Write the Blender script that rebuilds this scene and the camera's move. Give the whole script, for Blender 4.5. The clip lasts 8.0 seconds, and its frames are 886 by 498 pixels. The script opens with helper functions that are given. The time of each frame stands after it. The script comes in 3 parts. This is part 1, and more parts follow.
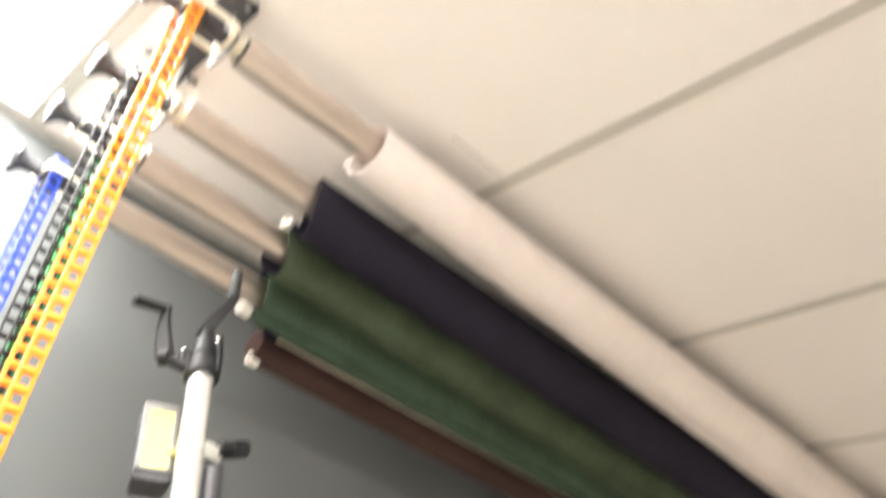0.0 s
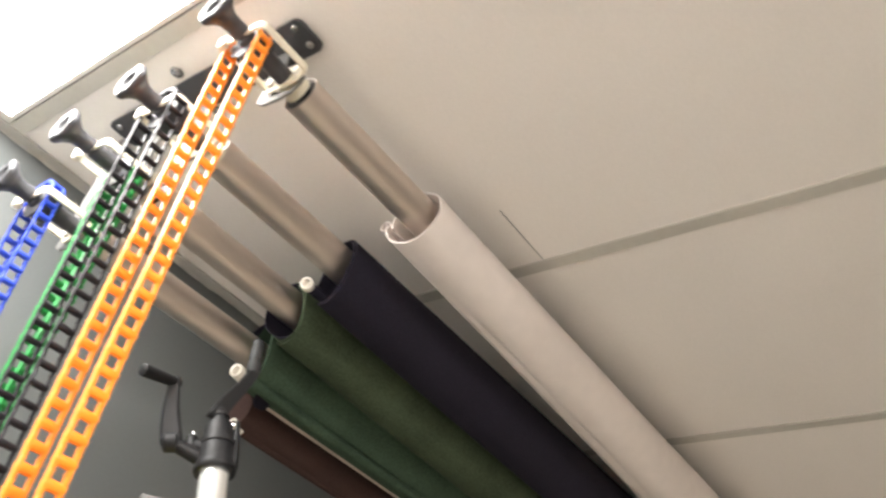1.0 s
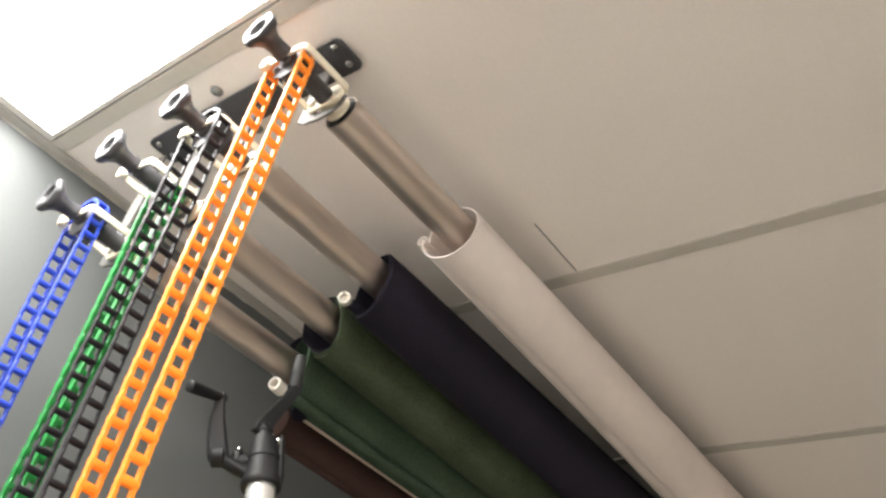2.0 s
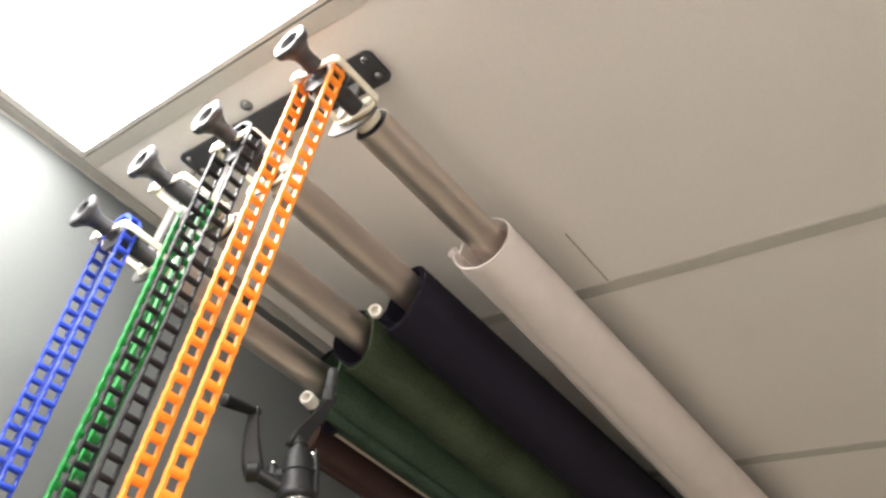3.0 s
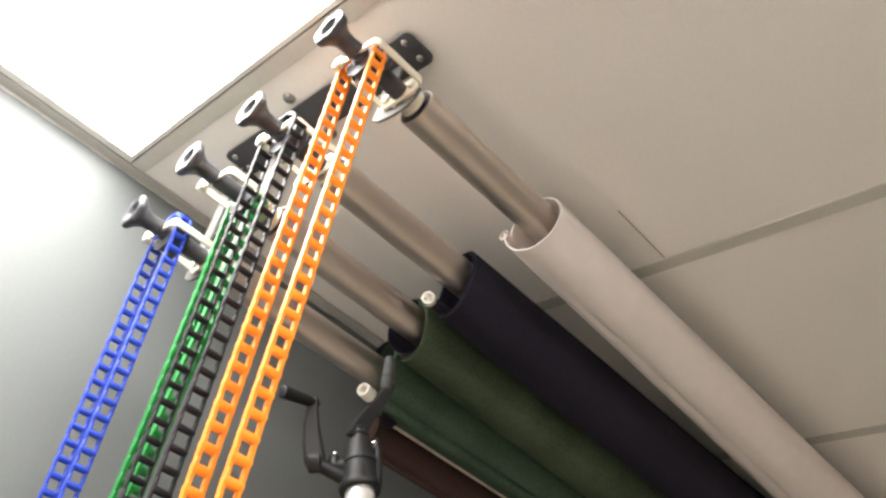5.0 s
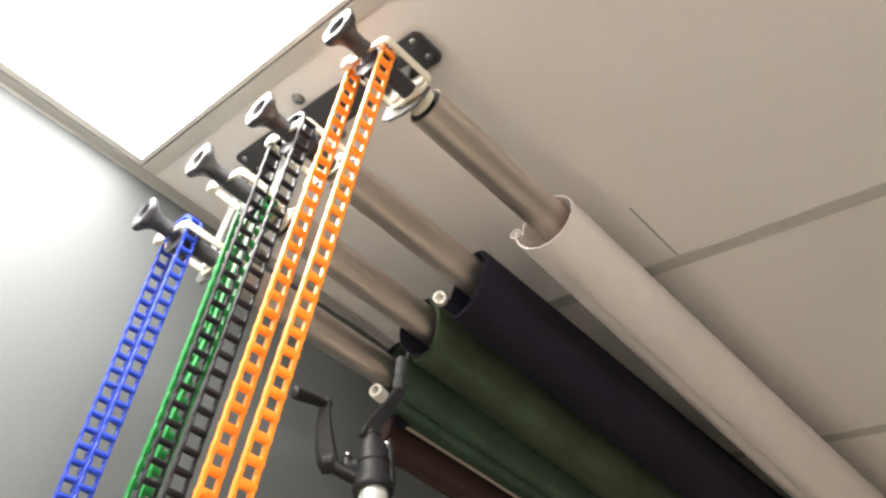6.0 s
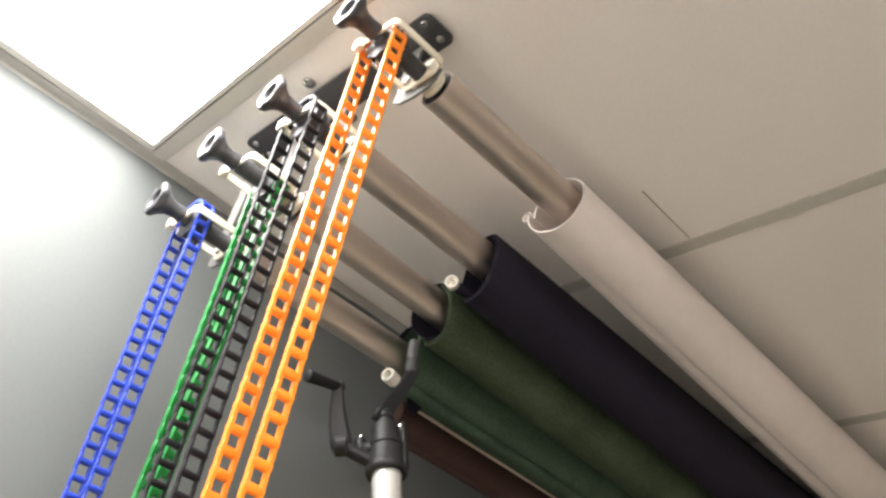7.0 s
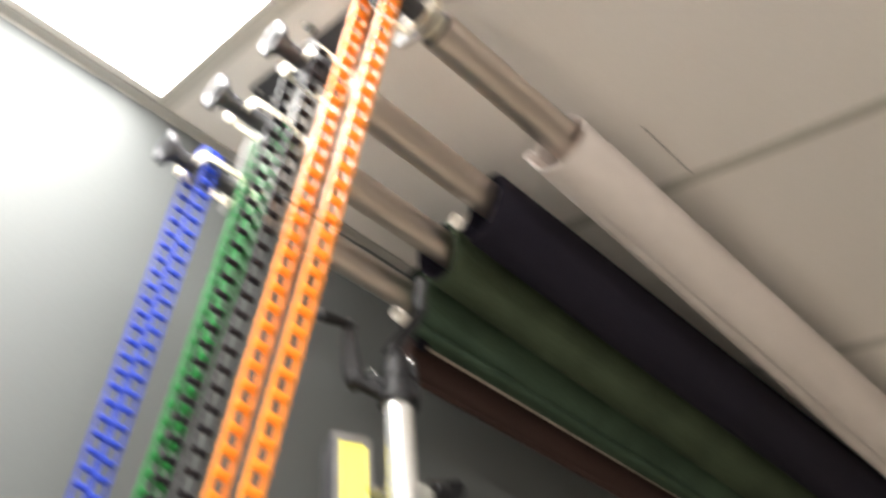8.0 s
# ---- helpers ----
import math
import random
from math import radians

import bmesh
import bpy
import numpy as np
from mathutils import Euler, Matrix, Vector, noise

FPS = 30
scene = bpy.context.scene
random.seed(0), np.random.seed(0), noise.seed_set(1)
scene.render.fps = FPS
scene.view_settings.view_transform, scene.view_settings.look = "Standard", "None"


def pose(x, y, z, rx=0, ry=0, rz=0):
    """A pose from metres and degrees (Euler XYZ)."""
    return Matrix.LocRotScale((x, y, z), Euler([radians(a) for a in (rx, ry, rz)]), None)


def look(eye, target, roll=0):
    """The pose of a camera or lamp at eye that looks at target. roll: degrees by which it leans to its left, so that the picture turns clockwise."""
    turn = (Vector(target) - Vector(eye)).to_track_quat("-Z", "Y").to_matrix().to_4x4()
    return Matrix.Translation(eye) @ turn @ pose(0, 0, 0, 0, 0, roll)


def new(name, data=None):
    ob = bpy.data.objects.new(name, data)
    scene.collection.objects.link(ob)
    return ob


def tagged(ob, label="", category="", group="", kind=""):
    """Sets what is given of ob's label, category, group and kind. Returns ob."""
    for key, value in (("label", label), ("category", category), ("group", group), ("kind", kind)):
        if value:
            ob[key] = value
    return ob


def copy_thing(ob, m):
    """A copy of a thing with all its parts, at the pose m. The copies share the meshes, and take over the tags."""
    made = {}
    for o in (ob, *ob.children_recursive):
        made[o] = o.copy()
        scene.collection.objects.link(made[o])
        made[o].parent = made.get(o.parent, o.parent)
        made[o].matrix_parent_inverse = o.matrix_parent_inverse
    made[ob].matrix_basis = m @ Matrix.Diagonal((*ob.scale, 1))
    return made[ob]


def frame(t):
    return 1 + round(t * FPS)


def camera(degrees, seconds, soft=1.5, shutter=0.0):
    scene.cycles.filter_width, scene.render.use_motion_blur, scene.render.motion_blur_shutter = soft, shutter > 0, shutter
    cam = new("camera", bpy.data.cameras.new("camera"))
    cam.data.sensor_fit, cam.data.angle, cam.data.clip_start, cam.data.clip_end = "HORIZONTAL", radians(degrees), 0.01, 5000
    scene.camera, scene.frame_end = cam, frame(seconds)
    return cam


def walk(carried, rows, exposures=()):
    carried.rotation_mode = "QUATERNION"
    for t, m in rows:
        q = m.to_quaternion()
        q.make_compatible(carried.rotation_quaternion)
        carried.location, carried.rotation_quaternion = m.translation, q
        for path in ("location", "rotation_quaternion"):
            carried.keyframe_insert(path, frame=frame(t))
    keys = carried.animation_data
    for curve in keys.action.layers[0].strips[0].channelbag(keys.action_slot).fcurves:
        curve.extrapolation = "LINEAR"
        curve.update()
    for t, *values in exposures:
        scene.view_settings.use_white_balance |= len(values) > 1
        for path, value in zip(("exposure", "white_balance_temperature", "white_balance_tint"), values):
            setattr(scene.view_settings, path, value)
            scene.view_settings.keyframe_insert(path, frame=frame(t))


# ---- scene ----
cam = camera(55.36, 8.0, soft=2.5, shutter=0.9)
ROWS = [
    (0, (1.243, 0.582, 1.586), (1.7585, 1.2265, 2.1485), 10.51),
    (0.2, (1.241, 0.621, 1.647), (1.779, 1.296, 2.151), 10.37),
    (0.5, (1.205, 0.715, 1.670), (1.753, 1.308, 2.261), 13.05),
    (1, (1.139, 0.791, 1.695), (1.715, 1.342, 2.300), 12.92),
    (1.2, (1.120, 0.795, 1.693), (1.692, 1.354, 2.292), 14.24),
    (2.3, (1.107, 0.809, 1.696), (1.666, 1.376, 2.302), 13.12),
    (2.5, (1.110, 0.813, 1.701), (1.658, 1.390, 2.306), 14.07),
    (3, (1.104, 0.819, 1.694), (1.643, 1.399, 2.306), 13.86),
    (3.5, (1.112, 0.833, 1.690), (1.641, 1.432, 2.293), 13.65),
    (4, (1.122, 0.839, 1.686), (1.642, 1.449, 2.285), 13.57),
    (4.5, (1.121, 0.841, 1.686), (1.632, 1.455, 2.288), 13.39),
    (6, (1.125, 0.847, 1.686), (1.619, 1.474, 2.288), 13.13),
    (6.5, (1.131, 0.851, 1.683), (1.624, 1.481, 2.284), 13.28),
    (7, (1.127, 0.853, 1.681), (1.621, 1.492, 2.271), 13.24),
    (7.5, (1.128, 0.863, 1.681), (1.613, 1.522, 2.257), 13.31),
    (7.9, (1.124, 0.845, 1.671), (1.618, 1.520, 2.220), 12.31),
    (8, (1.119, 0.838, 1.662), (1.641, 1.502, 2.198), 11.35),
]
EXPOSURES = [(0, 2.84), (0.5, 2.78), (1.0, 2.06), (2.5, 1.78), (8.0, 1.72)]
walk(cam, [(t, look(e, a, r)) for t, e, a, r in ROWS], EXPOSURES)

# ---- light ----
H = 2.5          # ceiling height
WALL = 2.0       # face of the wall that the rack runs along
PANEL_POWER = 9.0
world = bpy.data.worlds.new("world")
world.use_nodes = True
world.node_tree.nodes["Background"].inputs[0].default_value = (0.6, 0.65, 0.7, 1)
world.node_tree.nodes["Background"].inputs[1].default_value = 0.05
scene.world = world


# ---- materials ----
def mat(name, base, rough=0.5, metal=0.0, vary=0.12, grain=60.0, stain=3.0, bump=0.1, detail=0.002, stretch=(1, 1, 1), spec=0.5, sheen=0.0, rvary=0.08):
    """A plain surface with variation at two scales and fine relief."""
    m = bpy.data.materials.new(name)
    m.use_nodes = True
    nt = m.node_tree
    b = nt.nodes["Principled BSDF"]
    b.inputs["Roughness"].default_value = rough
    b.inputs["Metallic"].default_value = metal
    b.inputs["Specular IOR Level"].default_value = spec
    b.inputs["Sheen Weight"].default_value = sheen
    tc = nt.nodes.new("ShaderNodeTexCoord")
    mp = nt.nodes.new("ShaderNodeMapping")
    mp.inputs["Scale"].default_value = stretch
    nt.links.new(tc.outputs["Object"], mp.inputs["Vector"])
    n1 = nt.nodes.new("ShaderNodeTexNoise")
    n1.inputs["Scale"].default_value = grain
    n1.inputs["Detail"].default_value = 4
    n2 = nt.nodes.new("ShaderNodeTexNoise")
    n2.inputs["Scale"].default_value = stain
    n2.inputs["Detail"].default_value = 5
    for n in (n1, n2):
        nt.links.new(mp.outputs["Vector"], n.inputs["Vector"])
    mx = nt.nodes.new("ShaderNodeMath")
    mx.operation = "ADD"
    nt.links.new(n1.outputs["Fac"], mx.inputs[0])
    nt.links.new(n2.outputs["Fac"], mx.inputs[1])
    rg = nt.nodes.new("ShaderNodeMapRange")
    rg.inputs["From Min"].default_value, rg.inputs["From Max"].default_value = 0.6, 1.4
    rg.inputs["To Min"].default_value, rg.inputs["To Max"].default_value = 1 - vary, 1 + vary
    nt.links.new(mx.outputs[0], rg.inputs["Value"])
    hs = nt.nodes.new("ShaderNodeHueSaturation")
    hs.inputs["Color"].default_value = (*base, 1)
    nt.links.new(rg.outputs["Result"], hs.inputs["Value"])
    nt.links.new(hs.outputs["Color"], b.inputs["Base Color"])
    r2 = nt.nodes.new("ShaderNodeMapRange")
    r2.inputs["From Min"].default_value, r2.inputs["From Max"].default_value = 0.3, 0.7
    r2.inputs["To Min"].default_value, r2.inputs["To Max"].default_value = max(rough - rvary, 0.02), min(rough + rvary, 1)
    nt.links.new(n2.outputs["Fac"], r2.inputs["Value"])
    nt.links.new(r2.outputs["Result"], b.inputs["Roughness"])
    if bump:
        bp = nt.nodes.new("ShaderNodeBump")
        bp.inputs["Strength"].default_value = bump
        bp.inputs["Distance"].default_value = detail
        nt.links.new(n1.outputs["Fac"], bp.inputs["Height"])
        nt.links.new(bp.outputs["Normal"], b.inputs["Normal"])
    return m


def glow(name, colour, power, base=(0.8, 0.8, 0.8)):
    m = bpy.data.materials.new(name)
    m.use_nodes = True
    b = m.node_tree.nodes["Principled BSDF"]
    b.inputs["Base Color"].default_value = (*base, 1)
    b.inputs["Emission Color"].default_value = (*colour, 1)
    b.inputs["Emission Strength"].default_value = power
    return m


TILE = mat("ceiling_tile", (0.87, 0.83, 0.79), 0.85, vary=0.035, grain=220, stain=2.2, bump=0.15, detail=0.001)
BAR = mat("grid_bar", (0.56, 0.54, 0.49), 0.6, vary=0.05, grain=90, stain=5)
FRAME = mat("light_frame", (0.72, 0.70, 0.66), 0.6, vary=0.04, grain=90, stain=6)
TRIM = mat("painted_trim", (0.44, 0.43, 0.40), 0.75, vary=0.06, grain=90, stain=6)
PAINT = mat("grey_wall_paint", (0.118, 0.127, 0.125), 0.7, vary=0.05, grain=160, stain=1.7, bump=0.12, detail=0.001)
BOARDS = mat("pale_floor", (0.74, 0.66, 0.56), 0.5, vary=0.12, grain=40, stain=2, bump=0.1, stretch=(0.2, 3, 1))
PLASTER = mat("light_wall_paint", (0.78, 0.755, 0.72), 0.7, vary=0.05, grain=160, stain=1.7)
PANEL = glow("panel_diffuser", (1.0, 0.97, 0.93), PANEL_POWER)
ALU = mat("brushed_aluminium", (0.70, 0.625, 0.565), 0.38, 1.0, vary=0.03, grain=90, stain=3, bump=0.0, stretch=(0.5, 2, 2), rvary=0.02)
IVORY = mat("ivory_enamel", (0.80, 0.74, 0.60), 0.35, vary=0.06, grain=70, stain=14)
BLACK = mat("black_plastic", (0.055, 0.055, 0.061), 0.40, vary=0.3, grain=120, stain=18, bump=0.04, spec=0.38)
MATTE = mat("matte_black_plastic", (0.009, 0.009, 0.010), 0.50, vary=0.3, grain=160, stain=25, bump=0.10, spec=0.28)
SCREW = mat("zinc_screw", (0.30, 0.295, 0.29), 0.28, 0.9, vary=0.12, grain=90, stain=30)
BLACK_GRIP = mat("worn_grip_plastic", (0.026, 0.027, 0.028), 0.55, vary=0.3, grain=160, stain=25, bump=0.10, spec=0.3)
STEEL_BLACK = mat("black_powder_coat", (0.055, 0.055, 0.062), 0.42, vary=0.25, grain=240, stain=10, bump=0.15)
STEEL_GREY = mat("bare_steel", (0.20, 0.195, 0.19), 0.45, 0.5, vary=0.15, grain=80, stain=20)
CHROME = mat("bright_steel", (0.7, 0.7, 0.7), 0.22, 1.0, vary=0.08)
POLE = mat("silver_pole", (0.82, 0.82, 0.80), 0.3, 0.75, vary=0.06, stretch=(1, 1, 0.1))
WHITE_VINYL = mat("white_vinyl", (0.80, 0.725, 0.68), 0.6, vary=0.05, grain=38, stain=9, bump=0.15, sheen=0.1)
BLACK_CLOTH = mat("black_cloth", (0.0185, 0.0165, 0.0270), 0.9, vary=0.3, grain=260, stain=5, bump=0.3, spec=0.2)
GREEN_CLOTH = mat("green_cloth", (0.058, 0.078, 0.047), 0.92, vary=0.42, grain=260, stain=16, bump=0.3, spec=0.15)
DARK_GREEN = mat("dark_green_cloth", (0.048, 0.077, 0.051), 0.92, vary=0.42, grain=260, stain=16, bump=0.3, spec=0.15)
MAROON = mat("maroon_cloth", (0.052, 0.031, 0.027), 0.9, vary=0.25, grain=260, stain=5, bump=0.3, spec=0.15)
BEIGE = mat("beige_webbing", (0.60, 0.52, 0.44), 0.85, vary=0.12, grain=300, bump=0.3)
CLAMP = mat("dull_grey_casting", (0.36, 0.36, 0.32), 0.6, vary=0.1)
CAP = mat("white_plastic_cap", (0.80, 0.77, 0.70), 0.45, vary=0.05)
# Dark colour for the shade between a tube and its wound cloth.
GAP_DARK = mat("dark_gap", (0.10, 0.085, 0.07), 0.9, vary=0.15)
RUBBER = mat("dark_rubber", (0.02, 0.02, 0.02), 0.7)
SCREEN = glow("lit_yellow_screen", (1.0, 0.88, 0.16), 0.24, (0.75, 0.66, 0.08))
CHAIN = {
    "orange": mat("orange_plastic", (0.95, 0.28, 0.020), 0.40, vary=0.1, grain=90, stain=12, bump=0.05),
    "black": mat("black_chain_plastic", (0.013, 0.012, 0.015), 0.50, vary=0.2, grain=90, stain=12, bump=0.05, spec=0.25),
    "green": mat("green_plastic", (0.010, 0.19, 0.036), 0.36, vary=0.15, grain=90, stain=12, bump=0.05),
    "blue": mat("blue_plastic", (0.020, 0.052, 0.42), 0.34, vary=0.12, grain=90, stain=12, bump=0.05),
}


# ---- mesh helpers ----
def part(name, bm, material, parent=None, label="", smooth=True):
    """Links a bmesh as one mesh object, under a thing or a part if one is given."""
    me = bpy.data.meshes.new(name)
    bmesh.ops.recalc_face_normals(bm, faces=bm.faces)
    bm.to_mesh(me)
    bm.free()
    me.materials.append(material)
    if smooth:
        me.shade_smooth()
        me.set_sharp_from_angle(angle=radians(38))
    ob = new(name, me)
    if parent:
        under(ob, parent)
    if label:
        ob["label"] = label
    return ob


def under(ob, parent):
    ob.parent = parent
    if parent.type == "EMPTY":
        ob.matrix_parent_inverse = parent.matrix_basis.inverted()


def thing(name, at, label, category, group=""):
    e = new(name)
    e.empty_display_size = 0.05
    e.matrix_basis = Matrix.Translation(at)
    return tagged(e, label, category, group)


def box(bm, lo, hi, bevel=0.0, segments=1, m=None):
    made = bmesh.ops.create_cube(bm, size=1.0)["verts"]
    lo, hi = Vector(lo), Vector(hi)
    for v in made:
        v.co = Vector(((lo[i] + hi[i]) / 2 + v.co[i] * (hi[i] - lo[i]) for i in range(3)))
    if bevel:
        edges = list({e for v in made for e in v.link_edges})
        out = bmesh.ops.bevel(bm, geom=edges, offset=bevel, segments=segments, affect="EDGES", profile=0.5)
        made = list({v for f in out["faces"] for v in f.verts} | {v for v in made if v.is_valid})
    if m is not None:
        for v in made:
            v.co = m @ v.co
    return bm


def rings(bm, loops, close=True, caps=(True, True)):
    """Skins a list of closed loops of points."""
    made = [[bm.verts.new(p) for p in loop] for loop in loops]
    n = len(made[0])
    for a, b in zip(made, made[1:]):
        for i in range(n if close else n - 1):
            j = (i + 1) % n
            bm.faces.new((a[i], a[j], b[j], b[i]))
    if close and caps[0]:
        bm.faces.new(made[0])
    if close and caps[1]:
        bm.faces.new(made[-1])
    return bm


def basis(axis):
    return Vector(axis).normalized().to_track_quat("Z", "Y").to_matrix()


def lathe(bm, origin, axis, profile, n=24, caps=(True, True), lobes=0, lobe=0.0):
    """Turns (distance along the axis, radius) pairs round an axis; lobes scallop the rim where a third value says how much."""
    q, o = basis(axis), Vector(origin)
    loops = []
    for row in profile:
        d, r, k = (*row, 0)[:3]
        loops.append([o + q @ Vector((math.cos(a) * rr, math.sin(a) * rr, d)) for a in [2 * math.pi * i / n for i in range(n)]
                      for rr in [r * (1 + k * lobe * math.cos(lobes * a))]])
    return rings(bm, loops, caps=caps)


def rod(bm, a, b, r, r2=None, n=16, ease=0.0):
    a, b = Vector(a), Vector(b)
    length = (b - a).length
    r2 = r if r2 is None else r2
    e = ease or min(r, r2) * 0.15
    return lathe(bm, a, b - a, [(0, r - e), (e, r), (length - e, r2), (length, r2 - e)], n)


def pipe(bm, a, b, r, wall, n=24):
    """A hollow tube with open ends."""
    a, b = Vector(a), Vector(b)
    length = (b - a).length
    return lathe(bm, a, b - a, [(wall * 3, r - wall), (0, r - wall), (0, r), (length, r), (length, r - wall), (length - wall * 3, r - wall)], n, caps=(False, False))


def slab(bm, outline, origin, u, v, thick):
    """A flat plate: an outline in (u, v) given some thickness across."""
    u, v = Vector(u).normalized(), Vector(v).normalized()
    w = u.cross(v)
    o = Vector(origin)
    loops = [[o + u * p + v * q + w * k for p, q in outline] for k in (-thick / 2, thick / 2)]
    return rings(bm, loops)


def rounded(w, h, r, n=4):
    """A rectangle's outline with round corners, about its middle."""
    out = []
    for cx, cy, a0 in ((w / 2 - r, h / 2 - r, 0), (-w / 2 + r, h / 2 - r, 90), (-w / 2 + r, -h / 2 + r, 180), (w / 2 - r, -h / 2 + r, 270)):
        for i in range(n + 1):
            a = radians(a0 + 90 * i / n)
            out.append((cx + r * math.cos(a), cy + r * math.sin(a)))
    return out


def ribbon(bm, points, width, thick, up):
    """A flat strip bent along points; its width lies along up."""
    pts = [Vector(p) for p in points]
    up = Vector(up).normalized()
    loops = []
    for i, p in enumerate(pts):
        t = (pts[min(i + 1, len(pts) - 1)] - pts[max(i - 1, 0)]).normalized()
        s = t.cross(up).normalized()
        loops.append([p + s * a * thick / 2 + up * b * width / 2 for a, b in ((1, 1), (-1, 1), (-1, -1), (1, -1))])
    return rings(bm, loops)


def turned(points, r, n=4):
    """Rounds the corners of a polyline."""
    pts = [Vector(p) for p in points]
    out = [pts[0]]
    for a, b, c in zip(pts, pts[1:], pts[2:]):
        p, q = b + (a - b).normalized() * r, b + (c - b).normalized() * r
        out += [p.lerp(b, k).lerp(b.lerp(q, k), k) for k in [i / n for i in range(n + 1)]]
    return out + [pts[-1]]


# ---- the room ----
# XW puts an unseen pale wall close by, to throw light onto the ceiling.
XW, XE, YS = 0.55, 4.7, -2.6


def structure(name, lo, hi, material, label, category):
    return tagged(part(name, box(bmesh.new(), lo, hi), material, smooth=False), label, category, kind="structure")


structure("floor", (XW - 0.1, YS - 0.1, -0.1), (XE + 0.1, WALL + 0.1, 0), BOARDS, "pale wooden floor of a small studio", "floor")
structure("wall_north", (XW, WALL, 0), (XE, WALL + 0.1, 2.7), PAINT, "smooth grey painted wall behind the backdrop rolls", "wall")
structure("wall_south", (XW, YS - 0.1, 0), (XE, YS, 2.7), PLASTER, "unseen plain pale painted wall that closes the room", "wall")
structure("bounce_wall_west", (XW - 0.1, YS, 0), (XW, WALL, 2.7), PLASTER, "unseen plain pale painted wall that closes the room", "wall")
structure("wall_east", (XE, YS, 0), (XE + 0.1, WALL, 2.7), PLASTER, "unseen plain pale painted wall that closes the room", "wall")
structure("ceiling_void", (XW - 0.1, YS - 0.1, 2.7), (XE + 0.1, WALL + 0.1, 2.78), PAINT, "closed slab above the hung ceiling", "ceiling")

# The second panel is an unseen fill light, added to brighten ceiling and rack.
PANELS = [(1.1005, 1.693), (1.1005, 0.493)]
BARS = [0.8, 1.4005] + [2.004 + 0.6 * i for i in range(5)]
JOINTS = [1.393, 0.793, 0.193, -0.407, -1.007, -1.607]


def ceiling():
    bm = bmesh.new()
    xs = [XW] + BARS + [XE]
    ys = [WALL - 0.003] + JOINTS + [YS]
    for x0, x1 in zip(xs, xs[1:]):
        for y1, y0 in zip(ys, ys[1:]):
            if any(x0 < px < x1 and y0 < py < y1 for px, py in PANELS):
                continue
            if y1 in (0.793, -0.407):      # tiles of double length have no joint here
                continue
            if y0 in (0.793, -0.407) and not any(x0 < px < x1 and y0 - 0.6 < py < y0 for px, py in PANELS):
                y0 = {0.793: 0.193, -0.407: -1.007}[y0]
            sag = 0.0003 * noise.noise(Vector((x0 * 3.1, 7.7, 0.3)))
            box(bm, (x0 + 0.002, y0 + 0.00002, H + 0.0033 + sag), (x1 - 0.002, y1 - 0.00002, H + 0.018))
    return tagged(part("ceiling", bm, TILE, smooth=False), "off-white hung ceiling of long mineral tiles", "ceiling", kind="structure")


def grid():
    for x in BARS:
        bm = box(bmesh.new(), (x - 0.0115, YS, H), (x + 0.0125, WALL - 0.0235, H + 0.003), 0.0006)
        box(bm, (x - 0.0015, YS, H + 0.003), (x + 0.0015, WALL - 0.0235, H + 0.035))
        tagged(part("ceiling_bar", bm, BAR, smooth=False), "dull beige-grey metal ceiling grid bar", "ceiling bar", "ceiling grid", "structure")
    for px, py in PANELS:
        for y in ((py - 0.3,) if py > 1 else (py - 0.3, py + 0.3)):
            bm = box(bmesh.new(), (px - 0.287, y - 0.012, H), (px + 0.288, y + 0.012, H + 0.003), 0.0006)
            tagged(part("ceiling_bar", bm, BAR, smooth=False), "dull beige-grey metal ceiling grid bar", "ceiling bar", "ceiling grid", "structure")
    bm = box(bmesh.new(), (XW, WALL - 0.023, H - 0.001), (XE, WALL, H + 0.002), 0.0006)
    box(bm, (XW, WALL - 0.002, H + 0.002), (XE, WALL, H + 0.025))
    tagged(part("trim", bm, TRIM, smooth=False), "painted metal angle along the top of the wall", "trim", kind="structure")
    loops, x = [], XW + 0.001
    while x < XE:
        wide = 0.0035 + 0.0022 * noise.noise(Vector((x * 40, 2.2, 0))) + 0.0016 * noise.noise(Vector((x * 9, 5.1, 0)))
        deep = 0.0032 + 0.0024 * noise.noise(Vector((x * 34, 8.4, 0))) + 0.0018 * noise.noise(Vector((x * 7, 1.3, 0)))
        loops.append([(x, WALL - max(wide, 0.0008), H - 0.0012), (x, WALL - 0.0004, H - 0.0012 - max(deep, 0.0006)), (x, WALL - 0.0004, H - 0.0012)])
        x += 0.012
    tagged(part("filler_bead", rings(bmesh.new(), loops), TRIM, smooth=False), "uneven painted filler between the wall and its angle", "trim", kind="structure")


def open_joint():
    """The one stretch where two tiles have parted a little."""
    bm = box(bmesh.new(), (1.868, 1.3924, H + 0.0024), (1.9915, 1.3936, H + 0.006))
    tagged(part("tile_joint", bm, STEEL_GREY, smooth=False), "thin open joint between two ceiling tiles", "joint", kind="structure")


